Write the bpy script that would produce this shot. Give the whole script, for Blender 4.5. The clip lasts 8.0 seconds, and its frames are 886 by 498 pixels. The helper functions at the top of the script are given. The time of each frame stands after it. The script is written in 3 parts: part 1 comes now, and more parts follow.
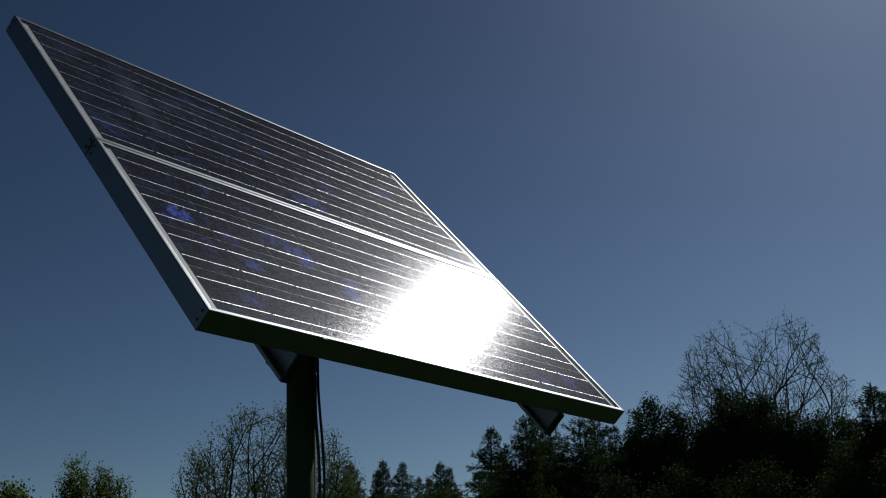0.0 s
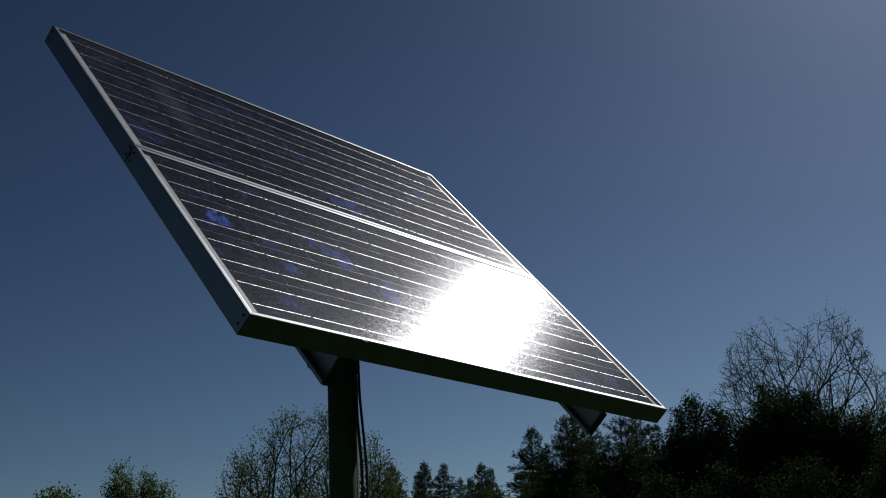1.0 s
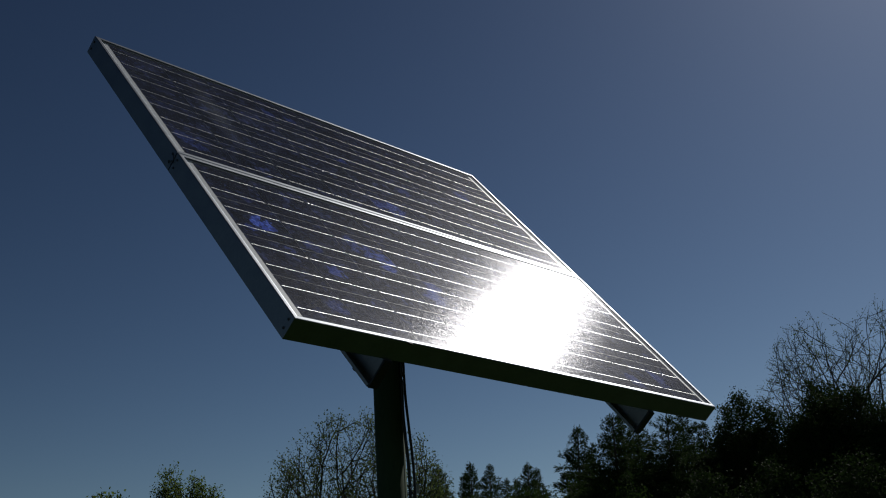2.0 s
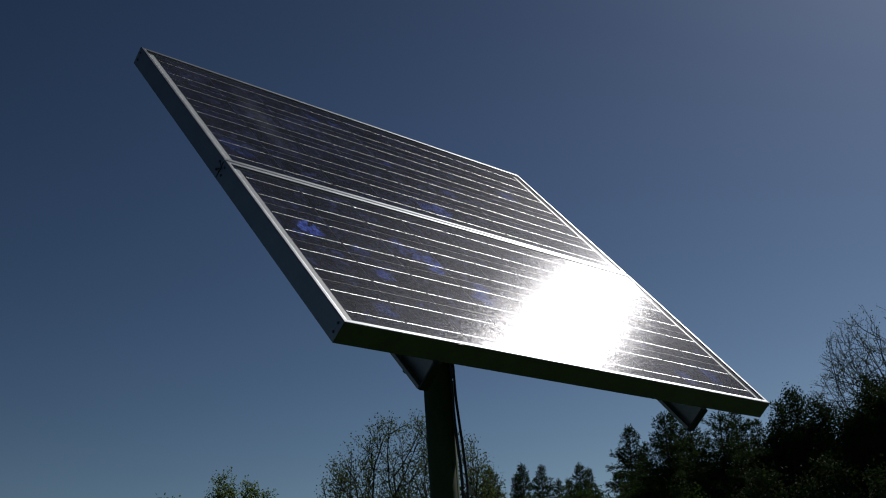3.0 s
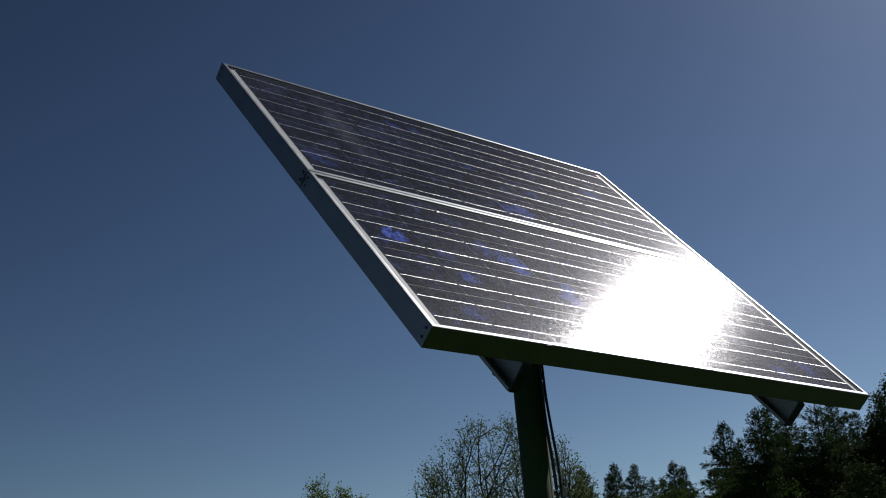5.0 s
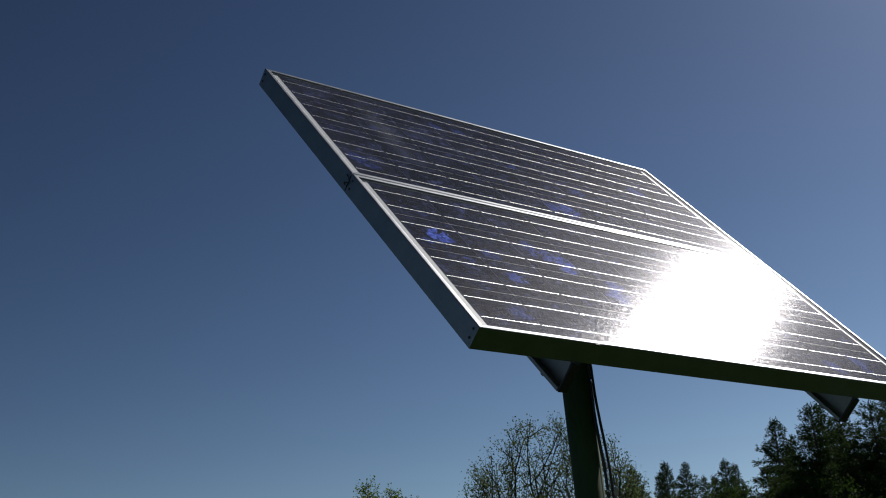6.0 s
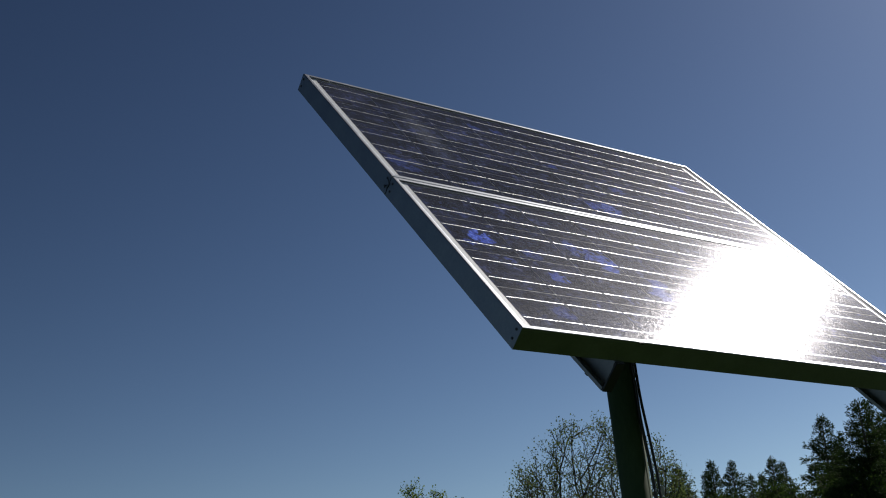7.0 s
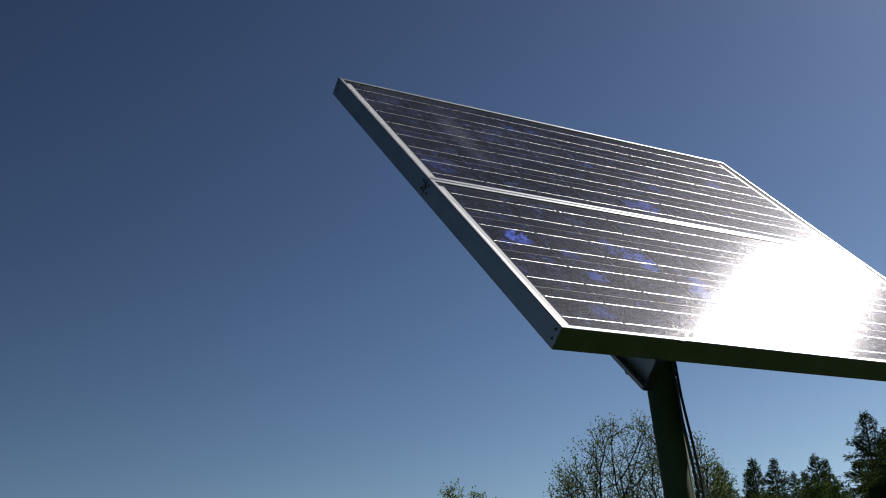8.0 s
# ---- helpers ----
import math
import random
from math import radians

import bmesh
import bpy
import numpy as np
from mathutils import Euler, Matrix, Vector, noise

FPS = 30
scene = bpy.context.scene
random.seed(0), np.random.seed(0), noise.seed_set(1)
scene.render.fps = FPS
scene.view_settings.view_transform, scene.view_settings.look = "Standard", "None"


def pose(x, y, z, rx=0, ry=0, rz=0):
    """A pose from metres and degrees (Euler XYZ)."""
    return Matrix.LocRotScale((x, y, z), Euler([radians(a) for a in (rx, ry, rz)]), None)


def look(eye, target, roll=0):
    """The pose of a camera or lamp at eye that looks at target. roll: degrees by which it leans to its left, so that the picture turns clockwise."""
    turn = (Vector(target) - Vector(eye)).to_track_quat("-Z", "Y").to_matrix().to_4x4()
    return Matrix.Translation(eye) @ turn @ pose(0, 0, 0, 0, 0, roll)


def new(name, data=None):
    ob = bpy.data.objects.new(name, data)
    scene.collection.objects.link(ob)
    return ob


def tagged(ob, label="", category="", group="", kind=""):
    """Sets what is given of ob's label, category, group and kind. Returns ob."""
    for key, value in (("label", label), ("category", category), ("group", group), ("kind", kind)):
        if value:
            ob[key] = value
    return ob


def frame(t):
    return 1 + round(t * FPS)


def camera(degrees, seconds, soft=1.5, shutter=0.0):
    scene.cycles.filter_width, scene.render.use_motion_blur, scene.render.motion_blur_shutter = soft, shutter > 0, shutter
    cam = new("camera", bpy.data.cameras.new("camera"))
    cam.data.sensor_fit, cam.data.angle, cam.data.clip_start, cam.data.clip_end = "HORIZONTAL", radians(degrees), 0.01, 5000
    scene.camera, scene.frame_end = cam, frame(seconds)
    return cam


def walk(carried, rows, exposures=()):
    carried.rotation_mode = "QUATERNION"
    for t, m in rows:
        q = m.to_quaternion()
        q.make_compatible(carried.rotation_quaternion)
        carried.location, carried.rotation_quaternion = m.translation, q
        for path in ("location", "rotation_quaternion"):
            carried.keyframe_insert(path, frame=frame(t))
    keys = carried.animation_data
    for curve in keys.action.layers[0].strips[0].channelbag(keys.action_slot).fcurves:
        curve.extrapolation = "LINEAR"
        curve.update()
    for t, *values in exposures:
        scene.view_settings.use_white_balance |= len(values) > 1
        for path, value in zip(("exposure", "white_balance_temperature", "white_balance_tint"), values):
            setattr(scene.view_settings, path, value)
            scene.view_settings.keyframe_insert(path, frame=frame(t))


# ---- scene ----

# ---- camera and walk: a slow pan to the left on a standing tripod ----
cam = camera(42.81, 8.0, 1.1)
PATH = [
    (0.0, 0.0000, 0.0000, 1.6000, 109.357, 2.592, 0.713),
    (0.5, -0.0023, 0.0034, 1.6013, 109.428, 2.795, 1.805),
    (1.0, -0.0038, 0.0064, 1.6018, 109.504, 2.939, 2.833),
    (1.5, -0.0055, 0.0088, 1.6027, 109.588, 3.117, 3.960),
    (3.0, -0.0102, 0.0138, 1.6034, 109.933, 3.775, 7.866),
    (3.5, -0.0113, 0.0141, 1.6028, 110.055, 3.969, 9.154),
    (4.0, -0.0120, 0.0141, 1.6030, 110.164, 4.091, 10.362),
    (4.5, -0.0134, 0.0150, 1.6040, 110.277, 4.230, 11.418),
    (6.0, -0.0170, 0.0198, 1.6064, 110.646, 4.641, 15.111),
    (6.5, -0.0181, 0.0203, 1.6071, 110.769, 4.764, 16.338),
    (7.0, -0.0197, 0.0200, 1.6074, 110.895, 4.905, 17.389),
    (7.5, -0.0213, 0.0187, 1.6072, 111.013, 5.036, 18.405),
    (8.0, -0.0231, 0.0178, 1.6076, 111.130, 5.150, 19.428),
]
STOPS = [(0.0, -1.21), (1.5, -1.22), (3.0, -1.10), (3.5, -1.01), (4.5, -0.74), (6.5, -0.28), (8.0, -0.07)]
EXPOSURES = [(t, stops, 6500 + 42 * t, 10 + 0.6 * t) for t, stops in STOPS]
walk(cam, [(t, pose(x, y, z, rx, ry, rz)) for t, x, y, z, rx, ry, rz in PATH], EXPOSURES)

# ---- sky and sun ----
SUN_ELEVATION, SUN_ROTATION = 42.0, 29.4
world = bpy.data.worlds.new("sky")
scene.world = world
world.use_nodes = True
sky = world.node_tree.nodes.new("ShaderNodeTexSky")
sky.sky_type = "NISHITA"
sky.sun_disc = False
sky.sun_elevation, sky.sun_rotation = radians(SUN_ELEVATION), radians(SUN_ROTATION)
sky.altitude, sky.air_density, sky.dust_density, sky.ozone_density = 0, 1.0, 0.4, 2.0
back = world.node_tree.nodes["Background"]
back.inputs["Strength"].default_value = 0.0114
# a clear, deep spring sky: more contrast in brightness than in colour between zenith and horizon haze
deep, tint = world.node_tree.nodes.new("ShaderNodeGamma"), world.node_tree.nodes.new("ShaderNodeMix")
grey, lift, steep = (world.node_tree.nodes.new(kind) for kind in ("ShaderNodeRGBToBW", "ShaderNodeMath", "ShaderNodeVectorMath"))
deep.inputs["Gamma"].default_value = 1.4
lift.operation, steep.operation = "POWER", "SCALE"
lift.inputs[1].default_value = 0.55
tint.data_type, tint.blend_type = "RGBA", "MULTIPLY"
tint.inputs["Factor"].default_value = 1.0
tint.inputs[7].default_value = (0.95, 1.0, 1.015, 1.0)
world.node_tree.links.new(sky.outputs["Color"], deep.inputs["Color"])
world.node_tree.links.new(sky.outputs["Color"], grey.inputs["Color"])
world.node_tree.links.new(grey.outputs["Val"], lift.inputs[0])
world.node_tree.links.new(deep.outputs["Color"], steep.inputs[0])
world.node_tree.links.new(lift.outputs[0], steep.inputs["Scale"])
world.node_tree.links.new(steep.outputs[0], tint.inputs[6])
world.node_tree.links.new(tint.outputs[2], back.inputs["Color"])

sun = new("sun", bpy.data.lights.new("sun", "SUN"))
sun.data.energy, sun.data.angle, sun.data.color = 5.0, radians(0.53), (1.0, 0.975, 0.94)
_se, _sr = radians(SUN_ELEVATION), radians(SUN_ROTATION)
SUN_DIR = Vector((math.cos(_se) * math.sin(_sr), math.cos(_se) * math.cos(_sr), math.sin(_se)))
sun.matrix_world = look(SUN_DIR * 60, (0, 0, 0))


# ---- how the solar array faces: turn, tilt and lean, and its long and sloping ways ----
YAW, TILT, LEAN = 50.388, 49.607, 0.543
ALONG, SLOPE = (pose(0, 0, 0, TILT, LEAN, YAW).to_3x3() @ Vector(v) for v in ((1, 0, 0), (0, 1, 0)))

# ---- materials ----
def material(name):
    mat = bpy.data.materials.new(name)
    mat.use_nodes = True
    nodes, links = mat.node_tree.nodes, mat.node_tree.links
    return mat, nodes, links, nodes["Principled BSDF"]


def coords(nodes, links, scale=(1, 1, 1), kind="Object"):
    tc, mp = nodes.new("ShaderNodeTexCoord"), nodes.new("ShaderNodeMapping")
    mp.inputs["Scale"].default_value = scale
    links.new(tc.outputs[kind], mp.inputs["Vector"])
    return mp.outputs["Vector"]


def noise_tex(nodes, links, vec, scale, detail=4.0, rough=0.6):
    n = nodes.new("ShaderNodeTexNoise")
    n.inputs["Scale"].default_value, n.inputs["Detail"].default_value, n.inputs["Roughness"].default_value = scale, detail, rough
    links.new(vec, n.inputs["Vector"])
    return n.outputs["Fac"]


def ramp(nodes, links, fac, stops):
    r = nodes.new("ShaderNodeValToRGB")
    while len(r.color_ramp.elements) < len(stops):
        r.color_ramp.elements.new(0.5)
    for e, (at, col) in zip(r.color_ramp.elements, stops):
        e.position, e.color = at, (*col, 1)
    links.new(fac, r.inputs["Fac"])
    return r.outputs["Color"]


def bump(nodes, links, fac, strength, distance, target):
    b = nodes.new("ShaderNodeBump")
    b.inputs["Strength"].default_value, b.inputs["Distance"].default_value = strength, distance
    links.new(fac, b.inputs["Height"])
    links.new(b.outputs["Normal"], target.inputs["Normal"])
    return b


def worn(name, dark, light, scale, rough, metal=0.0, relief=0.0, stretch=(1, 1, 1)):
    """A surface with coarse stains and fine grain."""
    mat, nodes, links, bsdf = material(name)
    vec = coords(nodes, links, stretch)
    fine, coarse = noise_tex(nodes, links, vec, scale * 9), noise_tex(nodes, links, vec, scale)
    mix = nodes.new("ShaderNodeMath")
    mix.operation = "MULTIPLY_ADD"
    links.new(fine, mix.inputs[0])
    mix.inputs[1].default_value = 0.4
    half = nodes.new("ShaderNodeMath")
    half.operation = "MULTIPLY"
    half.inputs[1].default_value = 0.6
    links.new(coarse, half.inputs[0])
    links.new(half.outputs[0], mix.inputs[2])
    links.new(ramp(nodes, links, mix.outputs[0], [(0.32, dark), (0.68, light)]), bsdf.inputs["Base Color"])
    bsdf.inputs["Metallic"].default_value = metal
    rr = nodes.new("ShaderNodeMapRange")
    rr.inputs["To Min"].default_value, rr.inputs["To Max"].default_value = rough * 0.8, min(1.0, rough * 1.25)
    links.new(coarse, rr.inputs["Value"])
    links.new(rr.outputs[0], bsdf.inputs["Roughness"])
    if relief:
        bump(nodes, links, fine, 0.5, relief, bsdf)
    return mat


M_FRAME = worn("anodised aluminium", (0.235, 0.26, 0.285), (0.325, 0.355, 0.385), 14, 0.44, 1.0, 0.0001)
M_RAIL = worn("mill aluminium", (0.24, 0.25, 0.26), (0.34, 0.34, 0.35), 11, 0.48, 1.0, 0.0003)
M_POLE = worn("weathered painted steel", (0.041, 0.070, 0.037), (0.070, 0.110, 0.060), 16, 0.7, 0.0, 0.0003, (1, 1, 0.35))
M_POLE.node_tree.nodes["Principled BSDF"].inputs["Specular IOR Level"].default_value = 0.08
M_BACKSHEET = worn("white backsheet", (0.66, 0.67, 0.68), (0.78, 0.79, 0.80), 9, 0.45)
M_BLACK = worn("black plastic", (0.012, 0.012, 0.014), (0.03, 0.03, 0.032), 40, 0.45)
M_CABLE = worn("black cable jacket", (0.010, 0.010, 0.012), (0.022, 0.022, 0.026), 30, 0.38)
M_TAG = worn("weathered tag", (0.30, 0.28, 0.25), (0.5, 0.48, 0.44), 60, 0.6)
M_RIBBON = worn("tinned ribbon", (0.82, 0.83, 0.85), (0.95, 0.96, 0.97), 26, 0.41, 1.0, 0.0024)
M_SCREW = worn("dark screw", (0.05, 0.05, 0.055), (0.10, 0.10, 0.105), 80, 0.5, 0.8)


def cell_material(patches=()):
    """Polycrystalline silicon: dark crystals; patches (x, y, radius, shine) are crystals that catch the sun and show blue."""
    mat, nodes, links, bsdf = material("polycrystalline cell")
    tc, info = nodes.new("ShaderNodeTexCoord"), nodes.new("ShaderNodeObjectInfo")

    def vector_math(operation, a, b, c=None):
        n = nodes.new("ShaderNodeVectorMath")
        n.operation = operation
        for slot, v in enumerate((a, b, c)):
            if v is None:
                continue
            if isinstance(v, tuple):
                n.inputs[slot].default_value = v
            else:
                links.new(v, n.inputs[slot])
        return n.outputs["Value" if operation == "DISTANCE" else "Vector"]

    def scalar(operation, a, b, clamp=False):
        n = nodes.new("ShaderNodeMath")
        n.operation, n.use_clamp = operation, clamp
        for slot, v in enumerate((a, b)):
            if isinstance(v, (int, float)):
                n.inputs[slot].default_value = v
            else:
                links.new(v, n.inputs[slot])
        return n.outputs[0]

    shift = vector_math("MULTIPLY_ADD", info.outputs["Random"], (9.0, 17.0, 5.0), tc.outputs["Object"])
    warp = nodes.new("ShaderNodeTexNoise")
    warp.inputs["Scale"].default_value, warp.inputs["Detail"].default_value = 70, 3
    links.new(shift, warp.inputs["Vector"])
    bent = vector_math("MULTIPLY_ADD", warp.outputs["Color"], (0.022, 0.022, 0.0), shift)
    cols = []
    for scale in (26.0, 95.0, 240.0):
        v = nodes.new("ShaderNodeTexVoronoi")
        v.inputs["Scale"].default_value = scale
        links.new(bent, v.inputs["Vector"])
        sep = nodes.new("ShaderNodeSeparateColor")
        links.new(v.outputs["Color"], sep.inputs[0])
        cols.append(sep.outputs[0])
    big = ramp(nodes, links, cols[0], [(0.0, (0.005, 0.007, 0.017)), (0.80, (0.017, 0.021, 0.054)), (0.96, (0.026, 0.032, 0.080)), (1.0, (0.030, 0.036, 0.10))])
    small = ramp(nodes, links, cols[1], [(0.0, (0.4, 0.4, 0.42)), (0.75, (1.0, 1.0, 1.0)), (0.86, (1.4, 1.5, 1.7)), (1.0, (2.6, 2.7, 3.0))])
    mul = nodes.new("ShaderNodeMix")
    mul.data_type, mul.blend_type = "RGBA", "MULTIPLY"
    mul.inputs["Factor"].default_value = 1.0
    links.new(big, mul.inputs[6])
    links.new(small, mul.inputs[7])
    colour = mul.outputs[2]
    # every cell has a few stray grains with a faint shine; the patches shine as broken sheets
    stray = scalar("MULTIPLY", scalar("GREATER_THAN", cols[1], 0.985), 0.05)
    mask = stray
    ragged = nodes.new("ShaderNodeTexNoise")
    ragged.inputs["Scale"].default_value, ragged.inputs["Detail"].default_value = 55, 4
    links.new(shift, ragged.inputs["Vector"])
    wander = vector_math("MULTIPLY_ADD", ragged.outputs["Color"], (0.05, 0.05, 0.0), tc.outputs["Object"])
    for x, y, radius, shine in patches:
        far = vector_math("DISTANCE", wander, (x + 0.025, y + 0.025, 0.0))
        core = scalar("MULTIPLY", scalar("SUBTRACT", radius, far), 9.0 / radius, True)
        flaw = scalar("GREATER_THAN", cols[1], 0.14)
        pale = scalar("MULTIPLY_ADD", cols[2], 0.6)
        pale.node.inputs[2].default_value = 0.5
        mask = scalar("MAXIMUM", mask, scalar("MULTIPLY", scalar("MULTIPLY", core, flaw), scalar("MULTIPLY", pale, 0.6 * shine)))
    sheen = nodes.new("ShaderNodeBsdfAnisotropic")
    sheen.inputs["Roughness"].default_value = 0.56
    links.new(ramp(nodes, links, cols[2], [(0.0, (0.012, 0.026, 0.17)), (0.7, (0.026, 0.050, 0.26)), (1.0, (0.08, 0.13, 0.40))]), sheen.inputs["Color"])
    mix = nodes.new("ShaderNodeMixShader")
    links.new(mask, mix.inputs[0])
    links.new(bsdf.outputs[0], mix.inputs[1])
    links.new(sheen.outputs[0], mix.inputs[2])
    links.new(mix.outputs[0], nodes["Material Output"].inputs["Surface"])
    links.new(colour, bsdf.inputs["Base Color"])
    bsdf.inputs["Roughness"].default_value = 0.8
    bsdf.inputs["Specular IOR Level"].default_value = 0.0
    bump(nodes, links, cols[1], 0.5, 0.0004, bsdf)
    return mat


def glass_material(streak=False):
    """Low-iron patterned glass: clear, with a pebbled skin and a thin film of dust."""
    mat = bpy.data.materials.new("patterned solar glass")
    mat.use_nodes = True
    nodes, links = mat.node_tree.nodes, mat.node_tree.links
    nodes.remove(nodes["Principled BSDF"])
    out = nodes["Material Output"]
    clear, gloss, dust = nodes.new("ShaderNodeBsdfTransparent"), nodes.new("ShaderNodeBsdfAnisotropic"), nodes.new("ShaderNodeBsdfDiffuse")
    clear.inputs["Color"].default_value = (0.95, 0.97, 0.96, 1)
    gloss.distribution = "BECKMANN"
    gloss.inputs["Color"].default_value = (0.93, 0.95, 1.0, 1)
    gloss.inputs["Roughness"].default_value = 0.205
    dust.inputs["Color"].default_value = (0.305, 0.335, 0.385, 1)
    vec = coords(nodes, links)
    # every pebble of the skin leans its own way: most a little, some a lot
    haze, both = nodes.new("ShaderNodeBsdfAnisotropic"), nodes.new("ShaderNodeMixShader")
    haze.distribution = "BECKMANN"
    haze.inputs["Color"].default_value = (0.90, 0.93, 1.0, 1)
    haze.inputs["Roughness"].default_value = 0.41
    both.inputs[0].default_value = 0.31
    links.new(gloss.outputs[0], both.inputs[1])
    links.new(haze.outputs[0], both.inputs[2])
    geo = nodes.new("ShaderNodeNewGeometry")
    pebbles = coords(nodes, links, (1.0, 0.6, 1.0))
    for skin, amount in ((gloss, 0.070), (haze, 0.13)):
        tilt = geo.outputs["Normal"]
        if streak:
            # this pane bows a touch outwards, towards the top of the slope
            bow = nodes.new("ShaderNodeVectorMath")
            bow.operation = "ADD"
            bow.inputs[1].default_value = SLOPE * 0.026
            links.new(tilt, bow.inputs[0])
            tilt = bow.outputs[0]
        for scale in (1150.0, 720.0):
            flake, each = nodes.new("ShaderNodeTexVoronoi"), nodes.new("ShaderNodeSeparateColor")
            flake.inputs["Scale"].default_value = scale
            links.new(pebbles, flake.inputs["Vector"])
            links.new(flake.outputs["Color"], each.inputs[0])
            for slot, way in ((0, ALONG * 1.02 - SLOPE * 0.56), (1, ALONG * 0.45 + SLOPE * 0.48)):
                lean, add = nodes.new("ShaderNodeMath"), nodes.new("ShaderNodeVectorMath")
                lean.operation, add.operation = "SUBTRACT", "MULTIPLY_ADD"
                links.new(each.outputs[slot], lean.inputs[0])
                lean.inputs[1].default_value = 0.5
                links.new(lean.outputs[0], add.inputs[0])
                add.inputs[1].default_value = way * amount
                links.new(tilt, add.inputs[2])
                tilt = add.outputs[0]
        unit = nodes.new("ShaderNodeVectorMath")
        unit.operation = "NORMALIZE"
        links.new(tilt, unit.inputs[0])
        links.new(unit.outputs[0], skin.inputs["Normal"])
    fres = nodes.new("ShaderNodeFresnel")
    fres.inputs["IOR"].default_value = 1.3
    coat = nodes.new("ShaderNodeMath")
    coat.operation = "MULTIPLY_ADD"
    coat.inputs[1].default_value, coat.inputs[2].default_value = 0.05, 0.028
    links.new(fres.outputs[0], coat.inputs[0])
    mix = nodes.new("ShaderNodeMixShader")
    links.new(coat.outputs[0], mix.inputs[0])
    links.new(clear.outputs[0], mix.inputs[1])
    links.new(both.outputs[0], mix.inputs[2])
    film = nodes.new("ShaderNodeMixShader")
    stain = noise_tex(nodes, links, vec, 5.0, 6.0)
    amount = nodes.new("ShaderNodeMapRange")
    amount.inputs["From Min"].default_value, amount.inputs["From Max"].default_value = 0.45, 0.8
    amount.inputs["To Min"].default_value, amount.inputs["To Max"].default_value = 0.105, 0.17
    links.new(stain, amount.inputs["Value"])
    if streak:
        # a soft reflection down the pane, painted in as a thicker dust film
        near, fade, glare = nodes.new("ShaderNodeMapping"), nodes.new("ShaderNodeTexGradient"), nodes.new("ShaderNodeMath")
        tc = nodes.new("ShaderNodeTexCoord")
        near.vector_type = "TEXTURE"
        near.inputs["Location"].default_value, near.inputs["Scale"].default_value = (-0.478, 0.06, 0.0), (0.05, 0.26, 1.0)
        near.inputs["Rotation"].default_value = (0, 0, radians(-2))
        links.new(tc.outputs["Object"], near.inputs["Vector"])
        fade.gradient_type = "SPHERICAL"
        links.new(near.outputs[0], fade.inputs["Vector"])
        mottle = noise_tex(nodes, links, coords(nodes, links, (30, 5, 1)), 2.0, 4.0)
        glare.operation = "MULTIPLY"
        links.new(fade.outputs["Fac"], glare.inputs[0])
        links.new(mottle, glare.inputs[1])
        total = nodes.new("ShaderNodeMath")
        total.operation = "MULTIPLY_ADD"
        links.new(glare.outputs[0], total.inputs[0])
        total.inputs[1].default_value = 0.32
        links.new(amount.outputs[0], total.inputs[2])
        links.new(total.outputs[0], film.inputs[0])
    else:
        links.new(amount.outputs[0], film.inputs[0])
    links.new(mix.outputs[0], film.inputs[1])
    links.new(dust.outputs[0], film.inputs[2])
    links.new(film.outputs[0], out.inputs["Surface"])
    return mat


M_GLASS, M_GLASS_STREAK = glass_material(), glass_material(True)


def bonded_material():
    """The underside of the pane, bonded to the clear encapsulant: no gloss of its own."""
    mat = bpy.data.materials.new("glass bonded to encapsulant")
    mat.use_nodes = True
    nodes, links = mat.node_tree.nodes, mat.node_tree.links
    nodes.remove(nodes["Principled BSDF"])
    clear = nodes.new("ShaderNodeBsdfTransparent")
    clear.inputs["Color"].default_value = (0.97, 0.98, 0.98, 1)
    links.new(clear.outputs[0], nodes["Material Output"].inputs["Surface"])
    return mat


M_BONDED = bonded_material()


def foliage(name, dark, light, through_light):
    """Leaves: colour varies from leaf to leaf; some light comes through them."""
    mat, nodes, links, bsdf = material(name)
    geo = nodes.new("ShaderNodeNewGeometry")
    col = ramp(nodes, links, geo.outputs["Random Per Island"], [(0.0, dark), (1.0, light)])
    links.new(col, bsdf.inputs["Base Color"])
    bsdf.inputs["Roughness"].default_value = 0.8
    bsdf.inputs["Specular IOR Level"].default_value = 0.2
    trans, mix = nodes.new("ShaderNodeBsdfTranslucent"), nodes.new("ShaderNodeMixShader")
    links.new(col, trans.inputs["Color"])
    mix.inputs[0].default_value = through_light
    links.new(bsdf.outputs[0], mix.inputs[1])
    links.new(trans.outputs[0], mix.inputs[2])
    links.new(mix.outputs[0], nodes["Material Output"].inputs["Surface"])
    return mat


M_BARK = worn("grey-brown bark", (0.032, 0.028, 0.023), (0.085, 0.073, 0.06), 3, 0.9, 0.0, 0.02, (1, 1, 0.3))
M_NEEDLES = foliage("dark needles", (0.020, 0.040, 0.013), (0.052, 0.088, 0.026), 0.3)
M_EVERGREEN = foliage("dark evergreen leaves", (0.018, 0.036, 0.010), (0.046, 0.078, 0.020), 0.25)
M_FRESH = foliage("fresh spring leaves", (0.060, 0.105, 0.022), (0.14, 0.195, 0.046), 0.6)
M_DULL = foliage("dull green leaves", (0.022, 0.050, 0.010), (0.060, 0.105, 0.022), 0.4)
M_BUDS = foliage("opening buds", (0.060, 0.098, 0.030), (0.13, 0.17, 0.056), 0.5)


